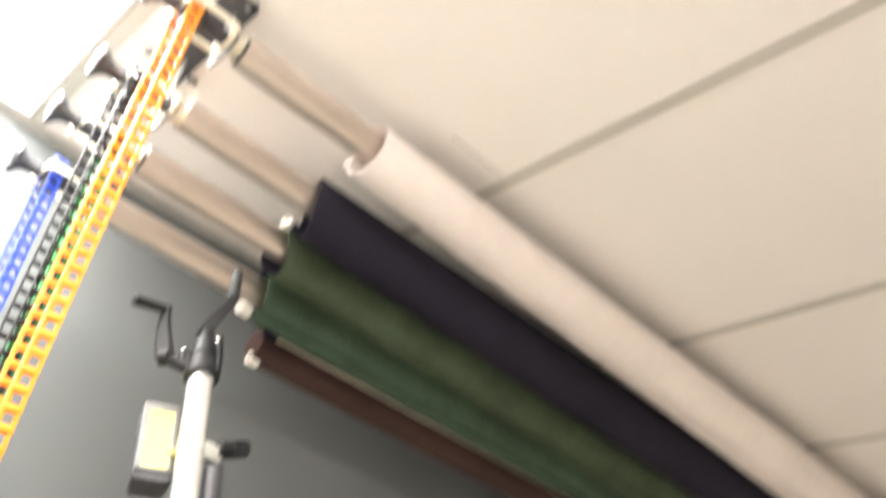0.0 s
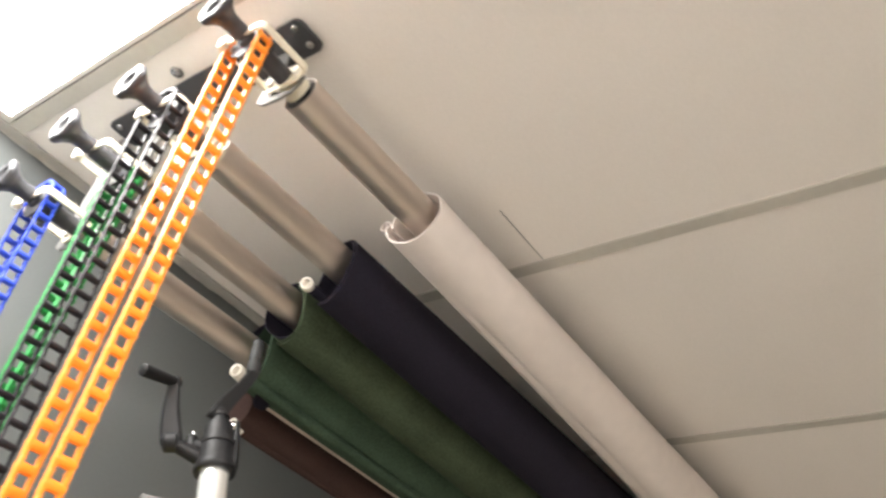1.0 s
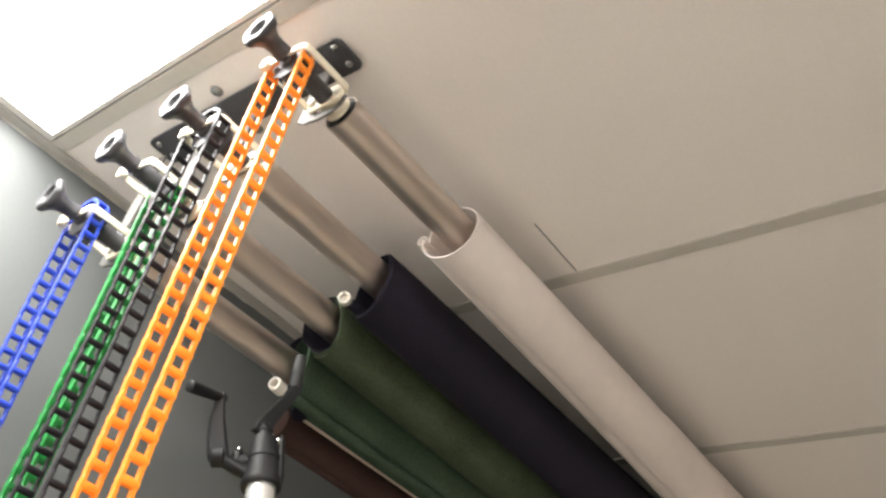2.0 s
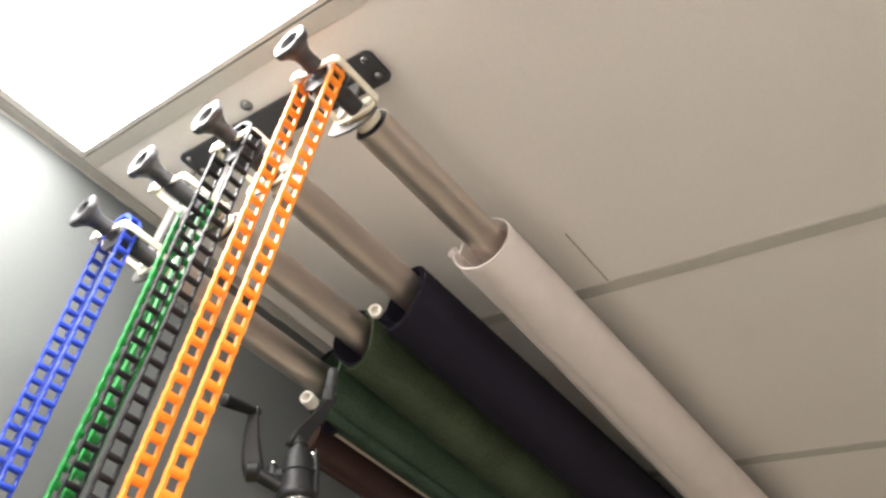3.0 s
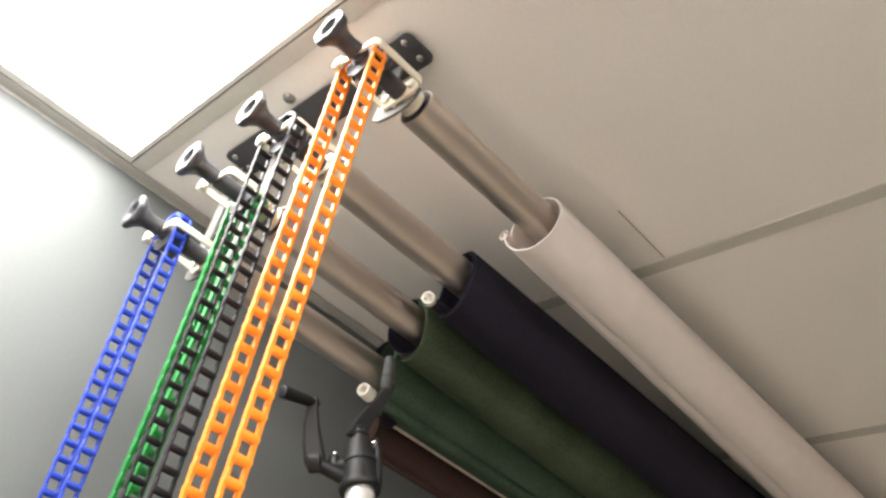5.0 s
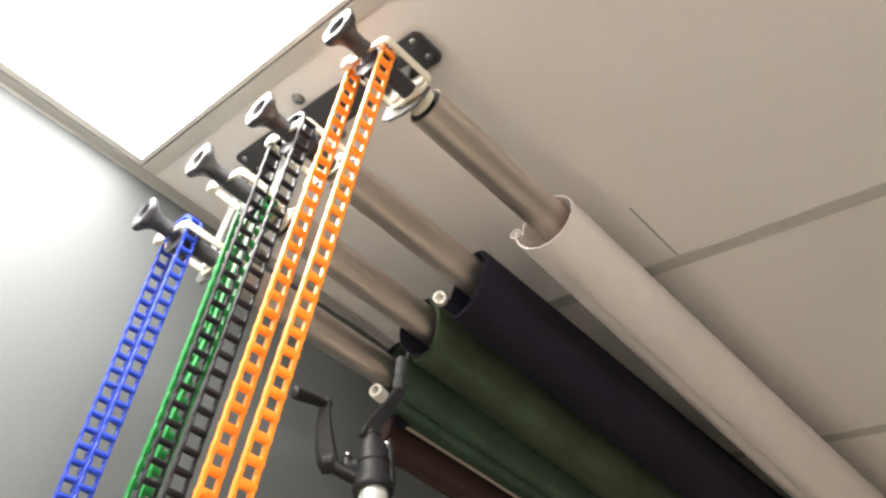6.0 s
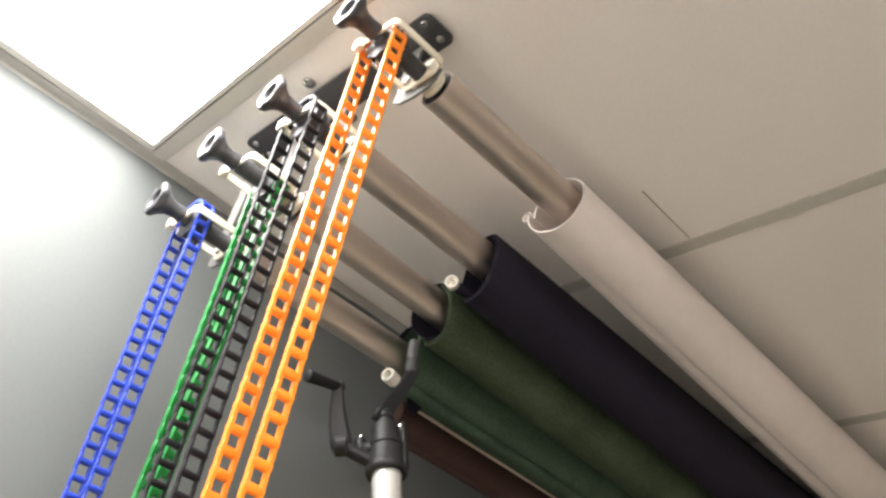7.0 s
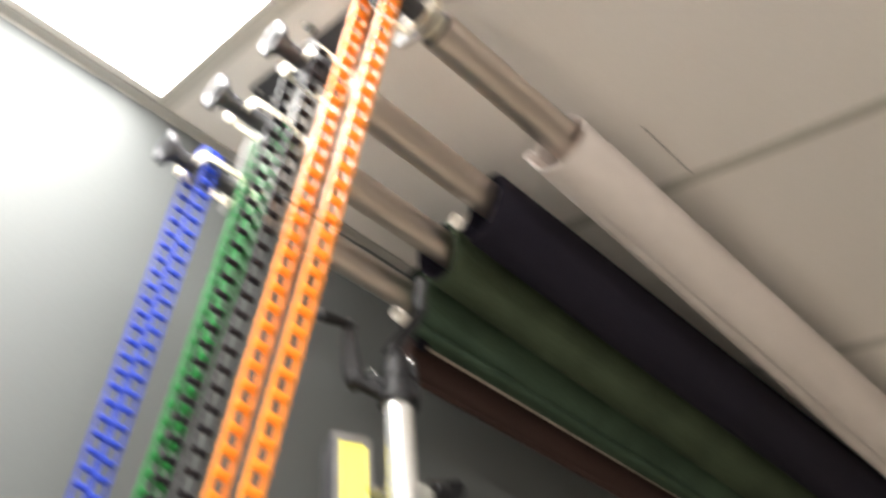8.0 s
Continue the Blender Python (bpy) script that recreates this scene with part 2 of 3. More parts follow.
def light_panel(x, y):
    e = thing("ceiling_light", (x, y, H), "square white lit panel set flush in the ceiling grid; the southern one is added fill", "ceiling light", "ceiling lights")
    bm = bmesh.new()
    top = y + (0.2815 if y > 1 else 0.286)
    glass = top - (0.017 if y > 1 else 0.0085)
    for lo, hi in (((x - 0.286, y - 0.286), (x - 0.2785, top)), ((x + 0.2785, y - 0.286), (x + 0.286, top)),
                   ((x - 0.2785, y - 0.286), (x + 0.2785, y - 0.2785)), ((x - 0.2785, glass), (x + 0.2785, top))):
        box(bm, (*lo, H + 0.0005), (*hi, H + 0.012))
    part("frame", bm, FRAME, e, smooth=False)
    # Unseen tray, added to keep the diffuser's glow out of the frame gaps.
    part("housing", box(bmesh.new(), (x - 0.286, y - 0.286, H + 0.0122), (x + 0.286, top, H + 0.045)), STEEL_GREY, e, "unseen steel tray that blocks the panel's upward light", smooth=False)
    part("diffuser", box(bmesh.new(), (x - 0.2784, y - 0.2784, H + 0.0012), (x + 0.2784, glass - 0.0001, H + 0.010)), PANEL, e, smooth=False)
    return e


ceiling()
grid()
open_joint()
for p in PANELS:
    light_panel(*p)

# ---- the rack ----
TUBE_Y = [1.438, 1.576, 1.679, 1.788]
TUBE_Z = [2.420, 2.380, 2.344, 2.308]
TUBE_R = 0.025
X_TUBE, X_FAR = 1.515, 4.32
COLOURS = ["orange", "black", "green", "blue"]


def bracket(x, name_label):
    e = thing("rack_bracket", (x, 1.62, H), name_label, "bracket", "rack brackets")
    bm = slab(bmesh.new(), rounded(0.051, 0.395, 0.010), (x + 0.005, 1.6205, H - 0.0025), (1, 0, 0), (0, 1, 0), 0.004)
    part("plate", bm, STEEL_BLACK, e, smooth=False)
    for dx, y in ((-0.011, 1.437), (0.017, 1.437), (-0.009, 1.803), (0.017, 1.803)):
        part("bolt", lathe(bmesh.new(), (x + dx, y, H - 0.0045), (0, 0, -1), [(0, 0.0052), (0.0015, 0.005), (0.003, 0.0035), (0.0036, 0.001)], 12), SCREW, e, "zinc bolt head")
    for y, z in zip(TUBE_Y, TUBE_Z):
        top = H - 0.0045 - z
        shape = [(0.024, top), (0.050, top), (0.048, 0.004), (0.050, -0.014), (0.036, -0.023), (0.010, -0.027), (-0.013, -0.025), (-0.024, -0.016),
                 (-0.029, -0.004), (-0.025, -0.004), (-0.022, -0.012), (-0.012, -0.019), (0.004, -0.019), (0.018, -0.012), (0.024, 0.0)]
        part("hook", slab(bmesh.new(), shape, (x + 0.012, y, z), (0, 1, 0), (0, 0, 1), 0.0035), STEEL_GREY, e, "grey steel hanging hook", smooth=False)
    return e


def reel(shift=0.0):
    """The winding head: knob, ivory frame, drum and sprocket on one axis; made about its axis at the origin."""
    e = thing("roller_reel", (0, 0, 0), "ivory metal winding reel with a black hand knob", "reel", "winding reels")
    bm = bmesh.new()
    w = 0.034
    loop = turned([(0.052, -w + 0.014, 0), (0.056, -w, 0), (-0.020, -w, 0), (-0.020, w, 0), (0.056, w, 0), (0.052, w - 0.014, 0)], 0.009)
    ribbon(bm, loop, 0.0095, 0.0028, (0, 0, 1))
    part("frame", bm, IVORY, e)
    part("rear_plate", slab(bmesh.new(), rounded(0.060, 0.030, 0.010), (0.052, 0, 0), (0, 1, 0), (0, 0, 1), 0.003), IVORY, e, smooth=False)
    for s in (-1, 1):
        part("bush", rod(bmesh.new(), (0.046, s * 0.022, 0), (0.058, s * 0.022, 0), 0.0065), CAP, e, "white nylon bush")
    part("front_lug", box(bmesh.new(), (-0.026, w - 0.011, -0.008), (-0.016, w + 0.003, 0.008), 0.003, 2), IVORY, e)
    k = bmesh.new()
    lathe(k, (-0.022, 0, 0), (-1, 0, 0), [(0, 0.0115), (0.012, 0.0105), (0.021, 0.0115), (0.029, 0.0165, 0.5), (0.0345, 0.0225, 1), (0.039, 0.0238, 1),
                                       (0.0425, 0.0225, 1), (0.0437, 0.0195, 0.6), (0.042, 0.0135), (0.036, 0.0105), (0.030, 0.0085)], 36, lobes=6, lobe=0.05)
    knob = part("knob", k, BLACK, e, "black flared plastic hand knob")
    part("screw", rod(bmesh.new(), (-0.053, 0, 0), (-0.0555, 0, 0), 0.0045, n=6), STEEL_BLACK, knob)
    part("drum", lathe(bmesh.new(), (-0.02, 0, 0), (1, 0, 0), [(0, 0.008), (0.003, 0.0115), (0.070, 0.0115), (0.073, 0.008)], 20), BLACK, e)
    part("sprocket", lathe(bmesh.new(), (-0.012 + shift, 0, 0), (1, 0, 0), [(0, 0.012), (0.001, 0.026, 1), (0.003, 0.026, 1), (0.004, 0.022), (0.020, 0.022), (0.021, 0.026, 1), (0.023, 0.026, 1), (0.024, 0.012)], 36, lobes=9, lobe=0.06), BLACK, e)
    part("spring_clip", ribbon(bmesh.new(), turned([(-0.004 + shift, 0.020, 0.004), (0.002 + shift, 0.029, -0.008), (0.010 + shift, 0.022, -0.016)], 0.004), 0.006, 0.0012, (1, 0, 0)), CHROME, e, "bright spring clip")
    part("end_disc", lathe(bmesh.new(), (0.060, 0, 0), (1, 0, 0), [(0, 0.010), (0, 0.0165), (0.003, 0.018), (0.005, 0.0145), (0.010, 0.0145), (0.012, 0.018), (0.015, 0.017), (0.017, 0.010)], 24), IVORY, e)
    return e


X_REEL = 1.437
bracket(1.483, "black steel rack plate bolted to the ceiling, four hooks")
bracket(X_FAR, "black steel rack plate bolted to the ceiling, four hooks")
first = reel()
copy_thing(first, pose(X_REEL + 0.004, TUBE_Y[1] - 0.008, TUBE_Z[1] - 0.010, -3))
copy_thing(first, pose(X_REEL, TUBE_Y[3] - 0.004, TUBE_Z[3] - 0.004, -2))
first.matrix_basis = pose(X_REEL, TUBE_Y[0], TUBE_Z[0])
reel(0.033).matrix_basis = pose(X_REEL, TUBE_Y[2], TUBE_Z[2], 2)

for x, y in ((1.449, 1.644), (1.526, 1.644)):
    bm = lathe(bmesh.new(), (x, y, H + 0.003), (0, 0, -1), [(0, 0.0095), (0.002, 0.009), (0.0045, 0.0065), (0.006, 0.0025)], 14)
    tagged(part("ceiling_screw", bm, SCREW), "domed steel screw head in the ceiling tile", "screw", "ceiling screws")

for i in range(4):
    y, z = TUBE_Y[i], TUBE_Z[i]
    e = thing("roller_tube", (X_TUBE, y, z), f"dull aluminium tube on the reel with the {COLOURS[i]} chain", "tube", "roller tubes")
    part("tube", pipe(bmesh.new(), (X_TUBE, y, z), (X_FAR - 0.01, y, z), TUBE_R, 0.0018, 40), ALU, e)
    for x, way in ((X_TUBE, 1), (X_FAR - 0.01, -1)):
        part("plug", lathe(bmesh.new(), (x, y, z), (way, 0, 0), [(0.014, 0.012), (0.003, 0.012), (0.003, 0.0205), (0.004, 0.0225), (0.014, 0.0225)], 28, caps=(False, False)), BLACK, e, "black plastic tube plug")


# ---- chains ----
def link_mesh(material, name, rail, tall):
    """One link: two side rails and the rolled cross hook between them."""
    bm = bmesh.new()
    for s in (-1, 1):
        c = s * (0.0094 - rail)
        box(bm, (c - rail, -0.0029, -0.0100), (c + rail, 0.0027, 0.0100), 0.0005)
    n, ring = 10, []
    for x, k in ((-0.0096, 0.85), (-0.0080, 1.0), (0.0080, 1.0), (0.0096, 0.85)):
        ring.append([Vector((x, -0.0004 + 0.0034 * k * math.sin(2 * math.pi * i / n), -0.0012 + tall * k * math.cos(2 * math.pi * i / n))) for i in range(n)])
    rings(bm, ring)
    me = bpy.data.meshes.new(name)
    bmesh.ops.recalc_face_normals(bm, faces=bm.faces)
    bm.to_mesh(me)
    bm.free()
    me.materials.append(material)
    me.shade_smooth()
    me.set_sharp_from_angle(angle=radians(40))
    return me


PITCH, LOOP_R = 0.0196, 0.0305


SHAPE = {"orange": (0.0019, 0.0048), "black": (0.0012, 0.0036), "green": (0.0024, 0.0050), "blue": (0.0016, 0.0040)}


def chain(colour, x, y, z, bottom, lean, twist, sway):
    e = thing("pull_chain", (x, y, z), f"{colour} plastic ladder chain looped over its reel", "chain", "pull chains")
    me = link_mesh(CHAIN[colour], "link", *SHAPE[colour])
    length = z - bottom
    total = 2 * length + 2 * math.pi * LOOP_R
    n = round(total / PITCH)
    for i in range(n):
        s = total * (i + 0.5) / n
        arc = math.pi * LOOP_R
        if s < arc:
            a = s / LOOP_R
            p, turn = Vector((0, -math.cos(a) * LOOP_R, math.sin(a) * LOOP_R)), -a
        elif s < arc + length:
            p, turn = Vector((0, LOOP_R, -(s - arc))), math.pi
        elif s < 2 * arc + length:
            a = (s - arc - length) / LOOP_R
            p, turn = Vector((0, math.cos(a) * LOOP_R, -length - math.sin(a) * LOOP_R)), math.pi - a
        else:
            p, turn = Vector((0, -LOOP_R, -length + (s - 2 * arc - length))), 0.0
        wob = 0.0012 * noise.noise(Vector((s * 7, x + y, z)))
        drop = max(-p.z, 0)
        ob = new("link", me)
        ob.parent = e
        # the two strands draw together a little below the sprocket
        p.y *= 1 - 0.09 * min(drop / 0.5, 1)
        ob.matrix_basis = Matrix.Translation((lean * drop + wob + sway * p.y * min(drop / 0.3, 1), p.y + wob, p.z)) @ pose(0, 0, 0, math.degrees(turn) , 0, twist * min(drop / 0.12, 1) + 3 * noise.noise(Vector((s * 3, y * 9, 1))))
    return e


for i, (x, y, bottom, lean, twist, sway) in enumerate(((1.431, 1.443, 1.22, 0.013, 0, 0), (1.428, 1.5635, 1.16, 0.030, 0, 0), (1.470, 1.682, 1.20, 0.012, 12, 0.18), (1.433, 1.788, 1.25, 0.042, 0, 0))):
    chain(COLOURS[i], x, y, TUBE_Z[i] - (0.013, 0.019, 0.010, 0.004)[i], bottom, lean, twist, sway)


# ---- backdrops ----
def wound(bm, y, z, x0, x1, r0, r1, off0, off1, start, turns=1.2, thick=0.003, steps=26, seed=0.0, ragged=0.004, slant=0.0, flare=0.0, skew=0.0):
    """A loosely wound sheet round a tube: a spiral cross-section that swells and sinks along its length."""
    n = int(64 * turns)
    loops = []
    for k in range(steps + 1):
        f = k / steps
        x = x0 + (x1 - x0) * f ** 1.3
        g = (x - x0) / (x1 - x0)
        r, off = r0 + (r1 - r0) * g, off0 + (off1 - off0) * g
        cy, cz = y + 0.63 * off, z - 0.78 * off
        outer, inner = [], []
        for i in range(n + 1):
            a = radians(start) + 2 * math.pi * turns * i / n
            lump = 1 + 0.035 * noise.noise(Vector((math.cos(a) * 1.3, math.sin(a) * 1.3, x * 1.4 + seed)))
            rr = (r - 0.0045 * (turns - turns * i / n)) * lump
            # the loose end stands off the roll
            u = (turns * i / n - turns + 0.20) / 0.20
            rr *= 1 + flare * (min(max(u, 0), 1) - 0.50 * min(g * 8, 1) * math.exp(-(u / 0.13) ** 2))
            d = Vector((0, math.cos(a), math.sin(a)))
            xe = x + (ragged * noise.noise(Vector((a * 0.8, seed, 3.3))) - slant * math.sin(a) + skew * math.cos(a)) * max(0, 1 - 3 * f)
            c = Vector((xe, cy, cz))
            outer.append(c + d * rr)
            inner.append(c + d * (rr - thick))
        loops.append(outer + inner[::-1])
    return rings(bm, loops)


def hem(bm, points, r, n=12, hollow=False, flat=1.0):
    """A stuffed or folded hem along points; a hollow one is open at its first end."""
    q = basis(Vector(points[-1]) - Vector(points[0]))
    rows = [(p, r) for p in points]
    if hollow:
        rows = [(points[1], r - 0.0016), (points[0], r - 0.0016)] + rows
    return rings(bm, [[Vector(p) + q @ Vector((math.cos(2 * math.pi * i / n) * k, math.sin(2 * math.pi * i / n) * k * flat, 0)) for i in range(n)] for p, k in rows])


def hem_bar(parent, a, r, sleeve, axis, length):
    """A bar in the hem, with a hollow plastic cap on its end that points along axis."""
    a, axis = Vector(a), Vector(axis).normalized()
    bar = part("hem_bar", rod(bmesh.new(), a + axis * length * 0.9, a + Vector((2.3, 0.01, -0.012)), r * 0.8, n=12), sleeve, parent, "cloth-covered hem bar")
    part("cap", lathe(bmesh.new(), a, axis, [(length * 0.8, r * 0.2), (length * 0.8, r * 0.52), (0.0012, r * 0.58), (0, r * 0.68), (0, r * 0.90), (0.0012, r), (length, r), (length + 0.001, r * 0.8)], 22), CAP, bar, "hollow white plastic end cap")
    return bar


def backdrop(i, label, material, x0, r0, r1, off0, off1, start, turns, seed, thick=0.003, slant=0.0, flare=0.0, skew=0.0, lining=0.0):
    e = thing("backdrop_roll", (x0, TUBE_Y[i], TUBE_Z[i]), label, "backdrop roll", "backdrop rolls")
    part("cloth", wound(bmesh.new(), TUBE_Y[i], TUBE_Z[i], x0, 4.1, r0, r1, off0, off1, start, turns, thick, seed=seed, slant=slant, flare=flare, skew=skew), material, e)
    if lining:
        # A thin black sheet follows the inner side of the wound cloth.
        part("lining", wound(bmesh.new(), TUBE_Y[i], TUBE_Z[i], x0 - lining, 2.6, r0 - 0.0042, r0 + (r1 - r0) * 0.35 - 0.0042, off0, off0 + (off1 - off0) * 0.35, start, 1.0, 0.0012, seed=seed, slant=slant, skew=skew - 0.014), BLACK_CLOTH, e, "black sheet just inside the wound cloth")
    # A dark ring is added here for the shaded gap round the tube.
    part("gap_ring", pipe(bmesh.new(), (x0 + 0.07, TUBE_Y[i], TUBE_Z[i]), (4.09, TUBE_Y[i], TUBE_Z[i]), 0.0290, 0.0028, 28), GAP_DARK, e, "dark ring for the shaded gap round the tube")
    return e


white = backdrop(0, "white vinyl backdrop wound loosely on its tube", WHITE_VINYL, 1.752, 0.045, 0.075, 0.005, 0.045, 345, 1.053, 0.3, thick=0.002, flare=0.22)
flap = [(1.752 + 2.3 * k / 12, 1.4955 + 0.070 * k / 12, 2.4165 - 0.033 * k / 12) for k in range(13)]
part("hem_fold", hem(bmesh.new(), flap, 0.0082, 16, True), WHITE_VINYL, white, "folded white hem")

black = backdrop(1, "black cloth backdrop wound loosely on its tube", BLACK_CLOTH, 1.762, 0.053, 0.072, 0.012, 0.035, 130, 1.5, 1.7, thick=0.0018, slant=0.002, skew=0.016)
hem_bar(black, (1.741, 1.612, 2.343), 0.0098, BLACK_CLOTH, (0.8, 0.55, 0.30), 0.012)
green = backdrop(2, "olive green cloth backdrop wound on its tube", GREEN_CLOTH, 1.782, 0.047, 0.076, 0.009, 0.038, 120, 1.5, 4.1, thick=0.002, slant=0.010, skew=0.010, lining=0.004)
dark = backdrop(3, "dark green cloth backdrop with a maroon hem", DARK_GREEN, 1.826, 0.058, 0.072, -0.004, -0.004, 130, 1.6, 6.2, thick=0.003, slant=0.005, skew=0.022, lining=0.004)
strip = bmesh.new()
ribbon(strip, [(1.889, 1.8185, 2.2603), (2.6, 1.822, 2.2605), (4.05, 1.830, 2.2575)], 0.013, 0.002, (0, -0.5, 0.86))
part("webbing", strip, BEIGE, dark, "beige webbing strip")
low = [(1.868 + 2.2 * k / 10, 1.846 + 0.014 * k / 10, 2.248 - 0.001 * k / 10) for k in range(11)]
part("maroon_hem", hem(bmesh.new(), low, 0.030, 18), MAROON, dark, "maroon padded hem")
part("corner", slab(bmesh.new(), [(-0.016, 0.006), (0.0, 0.012), (0.020, 0.010), (0.012, -0.004), (-0.004, -0.009), (-0.014, -0.004)], (1.864, 1.792, 2.246), (0.95, 0.2, -0.1), (0.1, -0.3, 1), 0.003), BLACK_CLOTH, dark, "black turned-down corner of the sheet", smooth=False)
hem_bar(dark, (1.778, 1.757, 2.251), 0.0108, DARK_GREEN, (0.95, 0.30, 0.05), 0.022)
hem_bar(dark, (1.867, 1.849, 2.222), 0.011, MAROON, (1, 0.1, 0), 0.02)

# ---- the crank stand, leaning ----
LEAN = Vector((0.03, -0.32, -0.947)).normalized()
TOP = Vector((1.6704, 1.5625, 2.0221))


def stand():
    e = thing("crank_stand", TOP + LEAN * (TOP.z / -LEAN.z), "silver crank stand with black collar, leaning towards the wall", "stand")
    foot = TOP + LEAN * ((TOP.z - 0.012) / -LEAN.z)
    part("pole", rod(bmesh.new(), foot, TOP - LEAN * 0.02, 0.0165, n=28), POLE, e, "silver round pole")
    part("foot", rod(bmesh.new(), foot - LEAN * 0.05, foot, 0.020), RUBBER, e)
    up = -LEAN
    side = Vector((0.70, -0.70, 0.13))
    side = (side - up * side.dot(up)).normalized()
    front = side.cross(up)
    collar = part("collar", lathe(bmesh.new(), TOP - up * 0.004, up, [(0.0000, 0.0170), (0.0000, 0.0220), (0.0025, 0.0234), (0.0082, 0.0230), (0.0125, 0.0206), (0.0330, 0.0190), (0.0345, 0.0206), (0.0395, 0.0206), (0.0410, 0.0175), (0.0560, 0.0166), (0.0640, 0.0148), (0.0660, 0.0102), (0.0730, 0.0090), (0.0754, 0.0105), (0.0787, 0.0100), (0.0804, 0.0060)], 32), MATTE, e, "black plastic collar")
    for p in (TOP + up * 0.058 + side * 0.0165 + front * 0.006, TOP + up * 0.047 - side * 0.0275 + front * 0.004):
        part("screw", lathe(bmesh.new(), p, up * 0.6 + front * 0.7, [(-0.012, 0.003), (0, 0.003), (0.0012, 0.0018)], 12), CHROME, collar, "bright screw head")
    # the long clamping lever that lies along the collar
    loops = []
    for d, w in ((-0.002, 0.0025), (0.002, 0.0042), (0.012, 0.0048), (0.038, 0.0046), (0.056, 0.0036), (0.064, 0.0028), (0.067, 0.0015)):
        c = TOP + side * 0.0200 + up * d
        loops.append([c + side * w * math.cos(a) + front * w * 1.5 * math.sin(a) for a in [2 * math.pi * k / 14 for k in range(14)]])
    part("clamp_lever", rings(bmesh.new(), loops), MATTE, collar, "black clamping lever")
    lug = TOP - side * 0.0285 + up * 0.020
    part("gear_lug", lathe(bmesh.new(), lug, up, [(0, 0.006), (0.001, 0.0075), (0.021, 0.0072), (0.024, 0.0060), (0.025, 0.004)], 18), MATTE, collar)
    part("gear_housing", rod(bmesh.new(), TOP + up * 0.030, TOP - side * 0.027 + up * 0.030, 0.0130, 0.0085, 18, 0.002), MATTE, collar, "black gear housing")
    lever = bmesh.new()
    base = TOP + up * 0.079 + Vector((-0.002, 0.0, -0.003))
    for k in (-0.0052, 0.0052):
        slab(lever, [(-0.012, -0.006), (0.007, -0.008), (0.011, 0.012), (0.0215, 0.046), (0.0240, 0.058), (0.0230, 0.069), (0.0140, 0.070), (0.0070, 0.046), (-0.0065, 0.016)],
             base + Vector((0.3, 0.93, 0.1)) * k, (1, -0.25, 0.1), (0.02, -0.1, 1), 0.0032)
    bend = Matrix((Vector((1, -0.25, 0.1)).normalized(), Vector((0.3, 0.93, 0.1)).normalized(), Vector((-0.02, -0.1, 1)).normalized())).transposed().to_4x4()
    box(lever, (-0.010, -0.005, -0.006), (0.006, 0.005, 0.008), 0.0015, 1, Matrix.Translation(base) @ bend)
    box(lever, (0.014, -0.005, 0.052), (0.0225, 0.005, 0.069), 0.0015, 1, Matrix.Translation(base) @ bend)
    rod(lever, base + bend @ Vector((0.0, -0.008, 0.002)), base + bend @ Vector((0.0, 0.008, 0.002)), 0.0055, n=12)
    part("lever", lever, MATTE, e, "black folding lever", smooth=False)
    hold = base + bend @ Vector((0.0190, 0, 0.060))
    grip = lathe(bmesh.new(), hold, (-0.16, -0.02, 1), [(0, 0.006), (0.002, 0.0078), (0.016, 0.0080), (0.0165, 0.0070), (0.0175, 0.0070), (0.018, 0.0078), (0.041, 0.0070), (0.044, 0.005)], 18)
    part("lever_grip", grip, BLACK_GRIP, e, "dark grey lever grip")
    foot_of_arm, head_of_arm = Vector((1.6290, 1.5995, 2.0410)), Vector((1.612, 1.616, 2.117))
    part("crank_shaft", rod(bmesh.new(), TOP + up * 0.012 - side * 0.012, foot_of_arm, 0.0085, 0.0078), MATTE, e)
    part("crank_hub", lathe(bmesh.new(), foot_of_arm - side * 0.009, side, [(0, 0.008), (0.002, 0.0115), (0.014, 0.0115), (0.016, 0.008)], 20), MATTE, e)
    rise = (head_of_arm - foot_of_arm).normalized()
    loops = []
    for f, w, d in ((-0.10, 0.0070, 0.0050), (-0.06, 0.0105, 0.0062), (0.05, 0.0125, 0.0065), (0.25, 0.0115, 0.0060), (0.55, 0.0092, 0.0055), (0.85, 0.0066, 0.0052), (0.97, 0.0066, 0.0052), (1.0, 0.0050, 0.0040)):
        c = foot_of_arm.lerp(head_of_arm, f) - side * 0.003 * math.sin(math.pi * max(f, 0))
        across = (side - rise * side.dot(rise)).normalized()
        deep = across.cross(rise)
        loops.append([c + across * p * w + deep * q * d for p, q in ((1, 0.55), (0.7, 1), (-0.7, 1), (-1, 0.55), (-1, -0.55), (-0.7, -1), (0.7, -1), (1, -0.55))])
    part("crank_arm", rings(bmesh.new(), loops), MATTE, e, "black crank arm")
    grip = lathe(bmesh.new(), head_of_arm - rise * 0.006, Vector((1.562, 1.608, 2.099)) - head_of_arm + rise * 0.006, [(-0.006, 0.0045), (-0.005, 0.0060), (0.004, 0.0060), (0.046, 0.0076), (0.0495, 0.0072), (0.0505, 0.0055)], 20)
    part("crank_grip", grip, MATTE, e, "black crank grip")
    # the clamp lower down
    at = TOP + LEAN * 0.095
    part("clamp", lathe(bmesh.new(), at + LEAN * 0.004, LEAN, [(0, 0.0165), (0, 0.0176), (0.016, 0.0176), (0.016, 0.0165)], 22), POLE, e, "thin clamp band")
    jaw = bmesh.new()
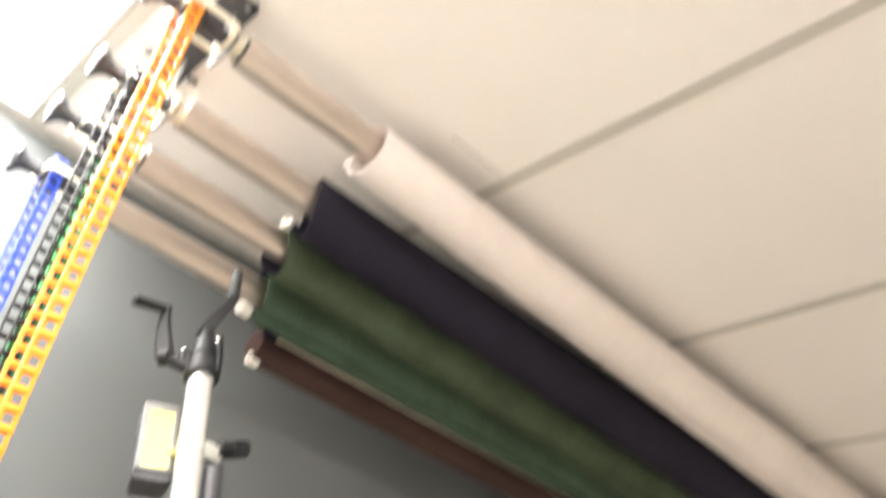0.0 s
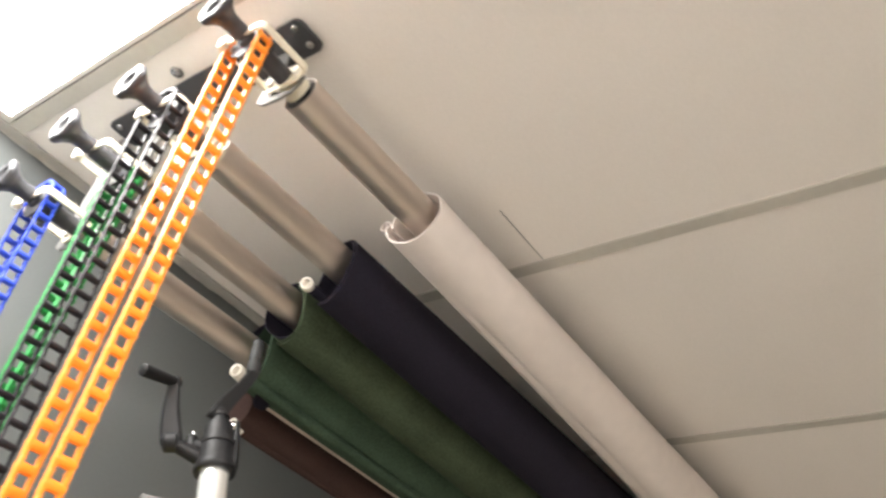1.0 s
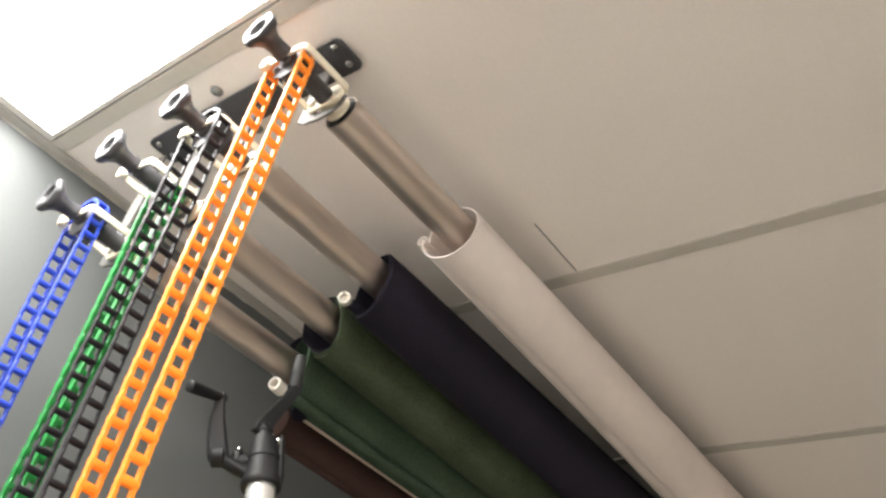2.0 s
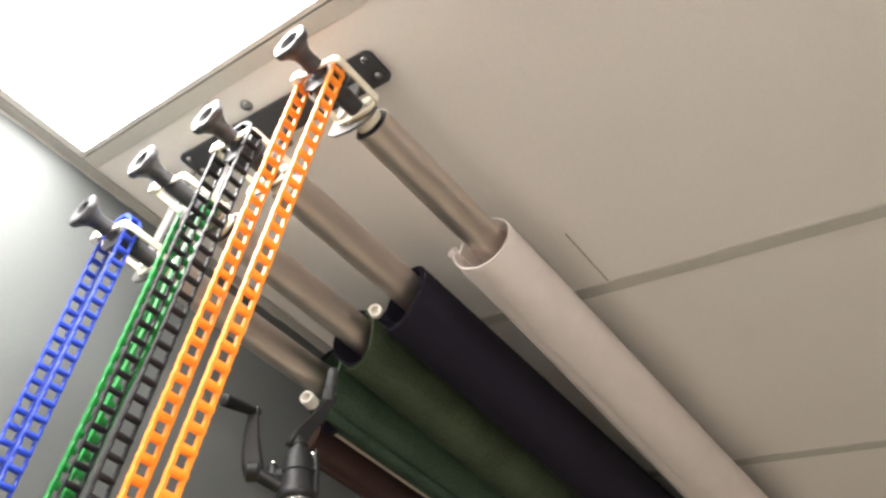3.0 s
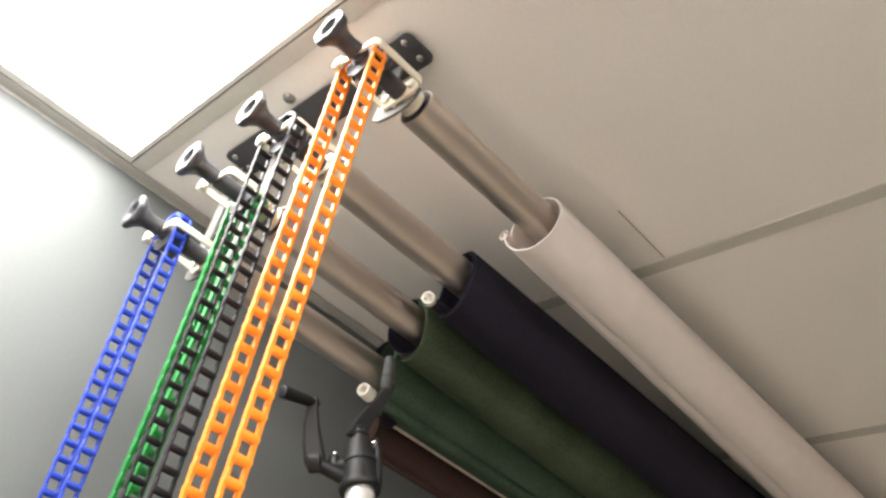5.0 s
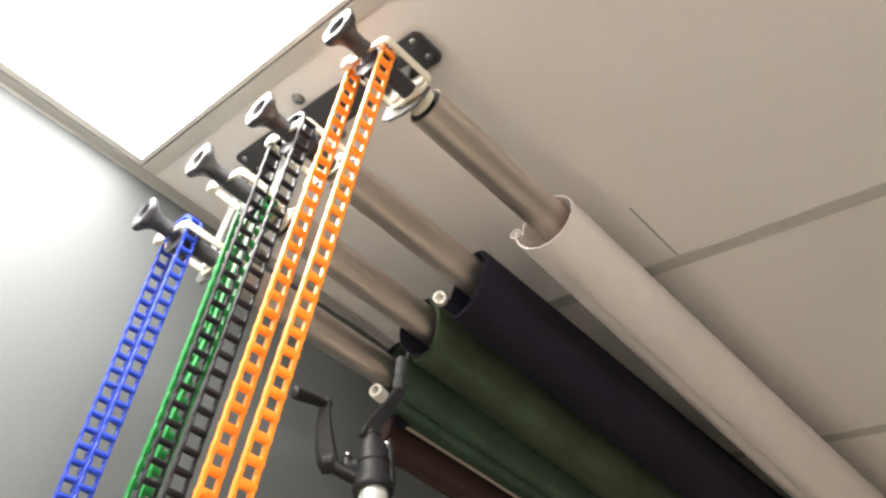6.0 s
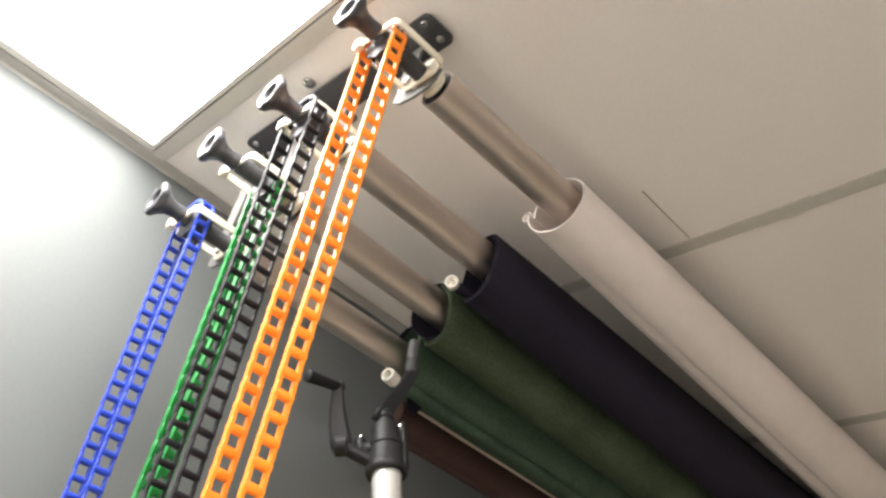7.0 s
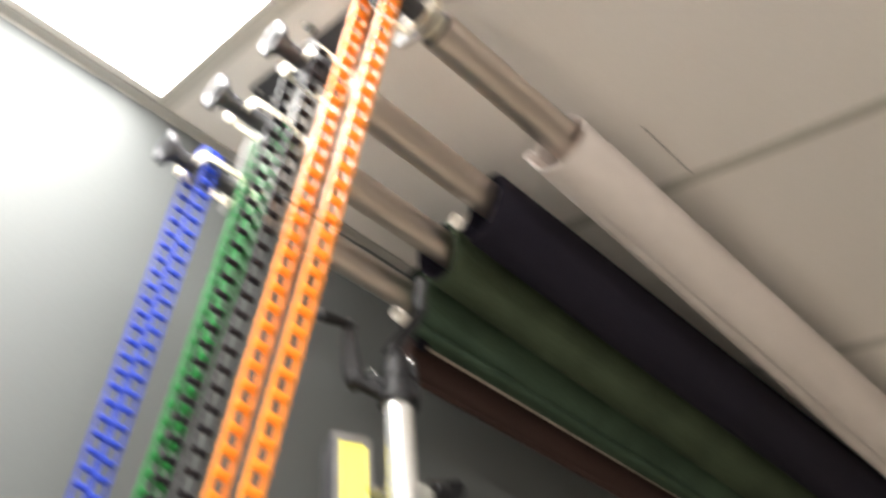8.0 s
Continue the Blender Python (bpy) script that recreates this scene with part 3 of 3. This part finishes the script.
    box(jaw, (0.008, -0.013, -0.016), (0.036, 0.003, 0.004), 0.003, 2, Matrix.Translation(at + Vector((0, -0.006, -0.006))))
    part("clamp_jaw", jaw, CLAMP, e, "dull grey clamp jaw")
    wing = at + Vector((0.036, -0.016, -0.004))
    knob = part("clamp_knob", rod(bmesh.new(), wing - Vector((0.008, 0, 0)), wing + Vector((0.010, -0.002, 0.004)), 0.011), MATTE, e, "black wing knob")
    part("wing", slab(bmesh.new(), rounded(0.038, 0.022, 0.008), wing + Vector((0.012, -0.003, 0.005)), (0.9, -0.25, 0.35), (-0.3, -0.1, 0.9), 0.009), MATTE, knob, smooth=False)
    low = at + LEAN * 0.03 + Vector((0.029, -0.004, 0.0))
    part("side_bar", rod(bmesh.new(), low, low + LEAN * 0.9, 0.012, n=14), STEEL_BLACK, e, "dark side bar below the clamp")
    return e


stand()


def meter():
    """The small boxy device with a lit yellow face that is held beside the pole."""
    o = Vector((1.6610, 1.6050, 1.938))
    u = Vector((0.94, -0.31, 0.141)).normalized()
    v = Vector((-0.036, 0.322, 0.946))
    v = (v - u * v.dot(u)).normalized()
    w = u.cross(v)
    e = thing("monitor_light", o, "small black device with a lit yellow face beside the stand", "monitor")
    loops = []
    for k, grow in ((0.0, -0.002), (0.002, 0.0), (0.030, 0.0), (0.046, -0.006)):
        loops.append([o - w * k + u * p + v * q for p, q in rounded(0.048 + grow, 0.114 + grow, 0.005)])
    part("body", rings(bmesh.new(), loops), BLACK, e)
    bm = bmesh.new()
    for lo, hi in (((-0.0232, -0.044), (-0.0155, 0.055)), ((0.0165, -0.044), (0.0232, 0.055)), ((-0.0155, 0.043), (0.0165, 0.055)), ((-0.0155, -0.044), (0.0165, -0.039))):
        q = Matrix((u, v, w)).transposed().to_4x4()
        box(bm, (*lo, 0.0002), (*hi, 0.0034), 0.0006, 1, Matrix.Translation(o) @ q)
    part("bezel", bm, STEEL_GREY, e, "grey bezel", smooth=False)
    part("screen", slab(bmesh.new(), [(-0.0153, -0.0388), (0.0163, -0.0388), (0.0163, 0.0428), (-0.0153, 0.0428)], o + w * 0.0012, u, v, 0.0018), SCREEN, e, "lit yellow screen", smooth=False)
    part("arm", rod(bmesh.new(), o - w * 0.020 + u * 0.02, TOP + LEAN * 0.115 + Vector((0.0, 0.014, 0.0)), 0.007), BLACK, e, "black holding arm")
    return e


meter()
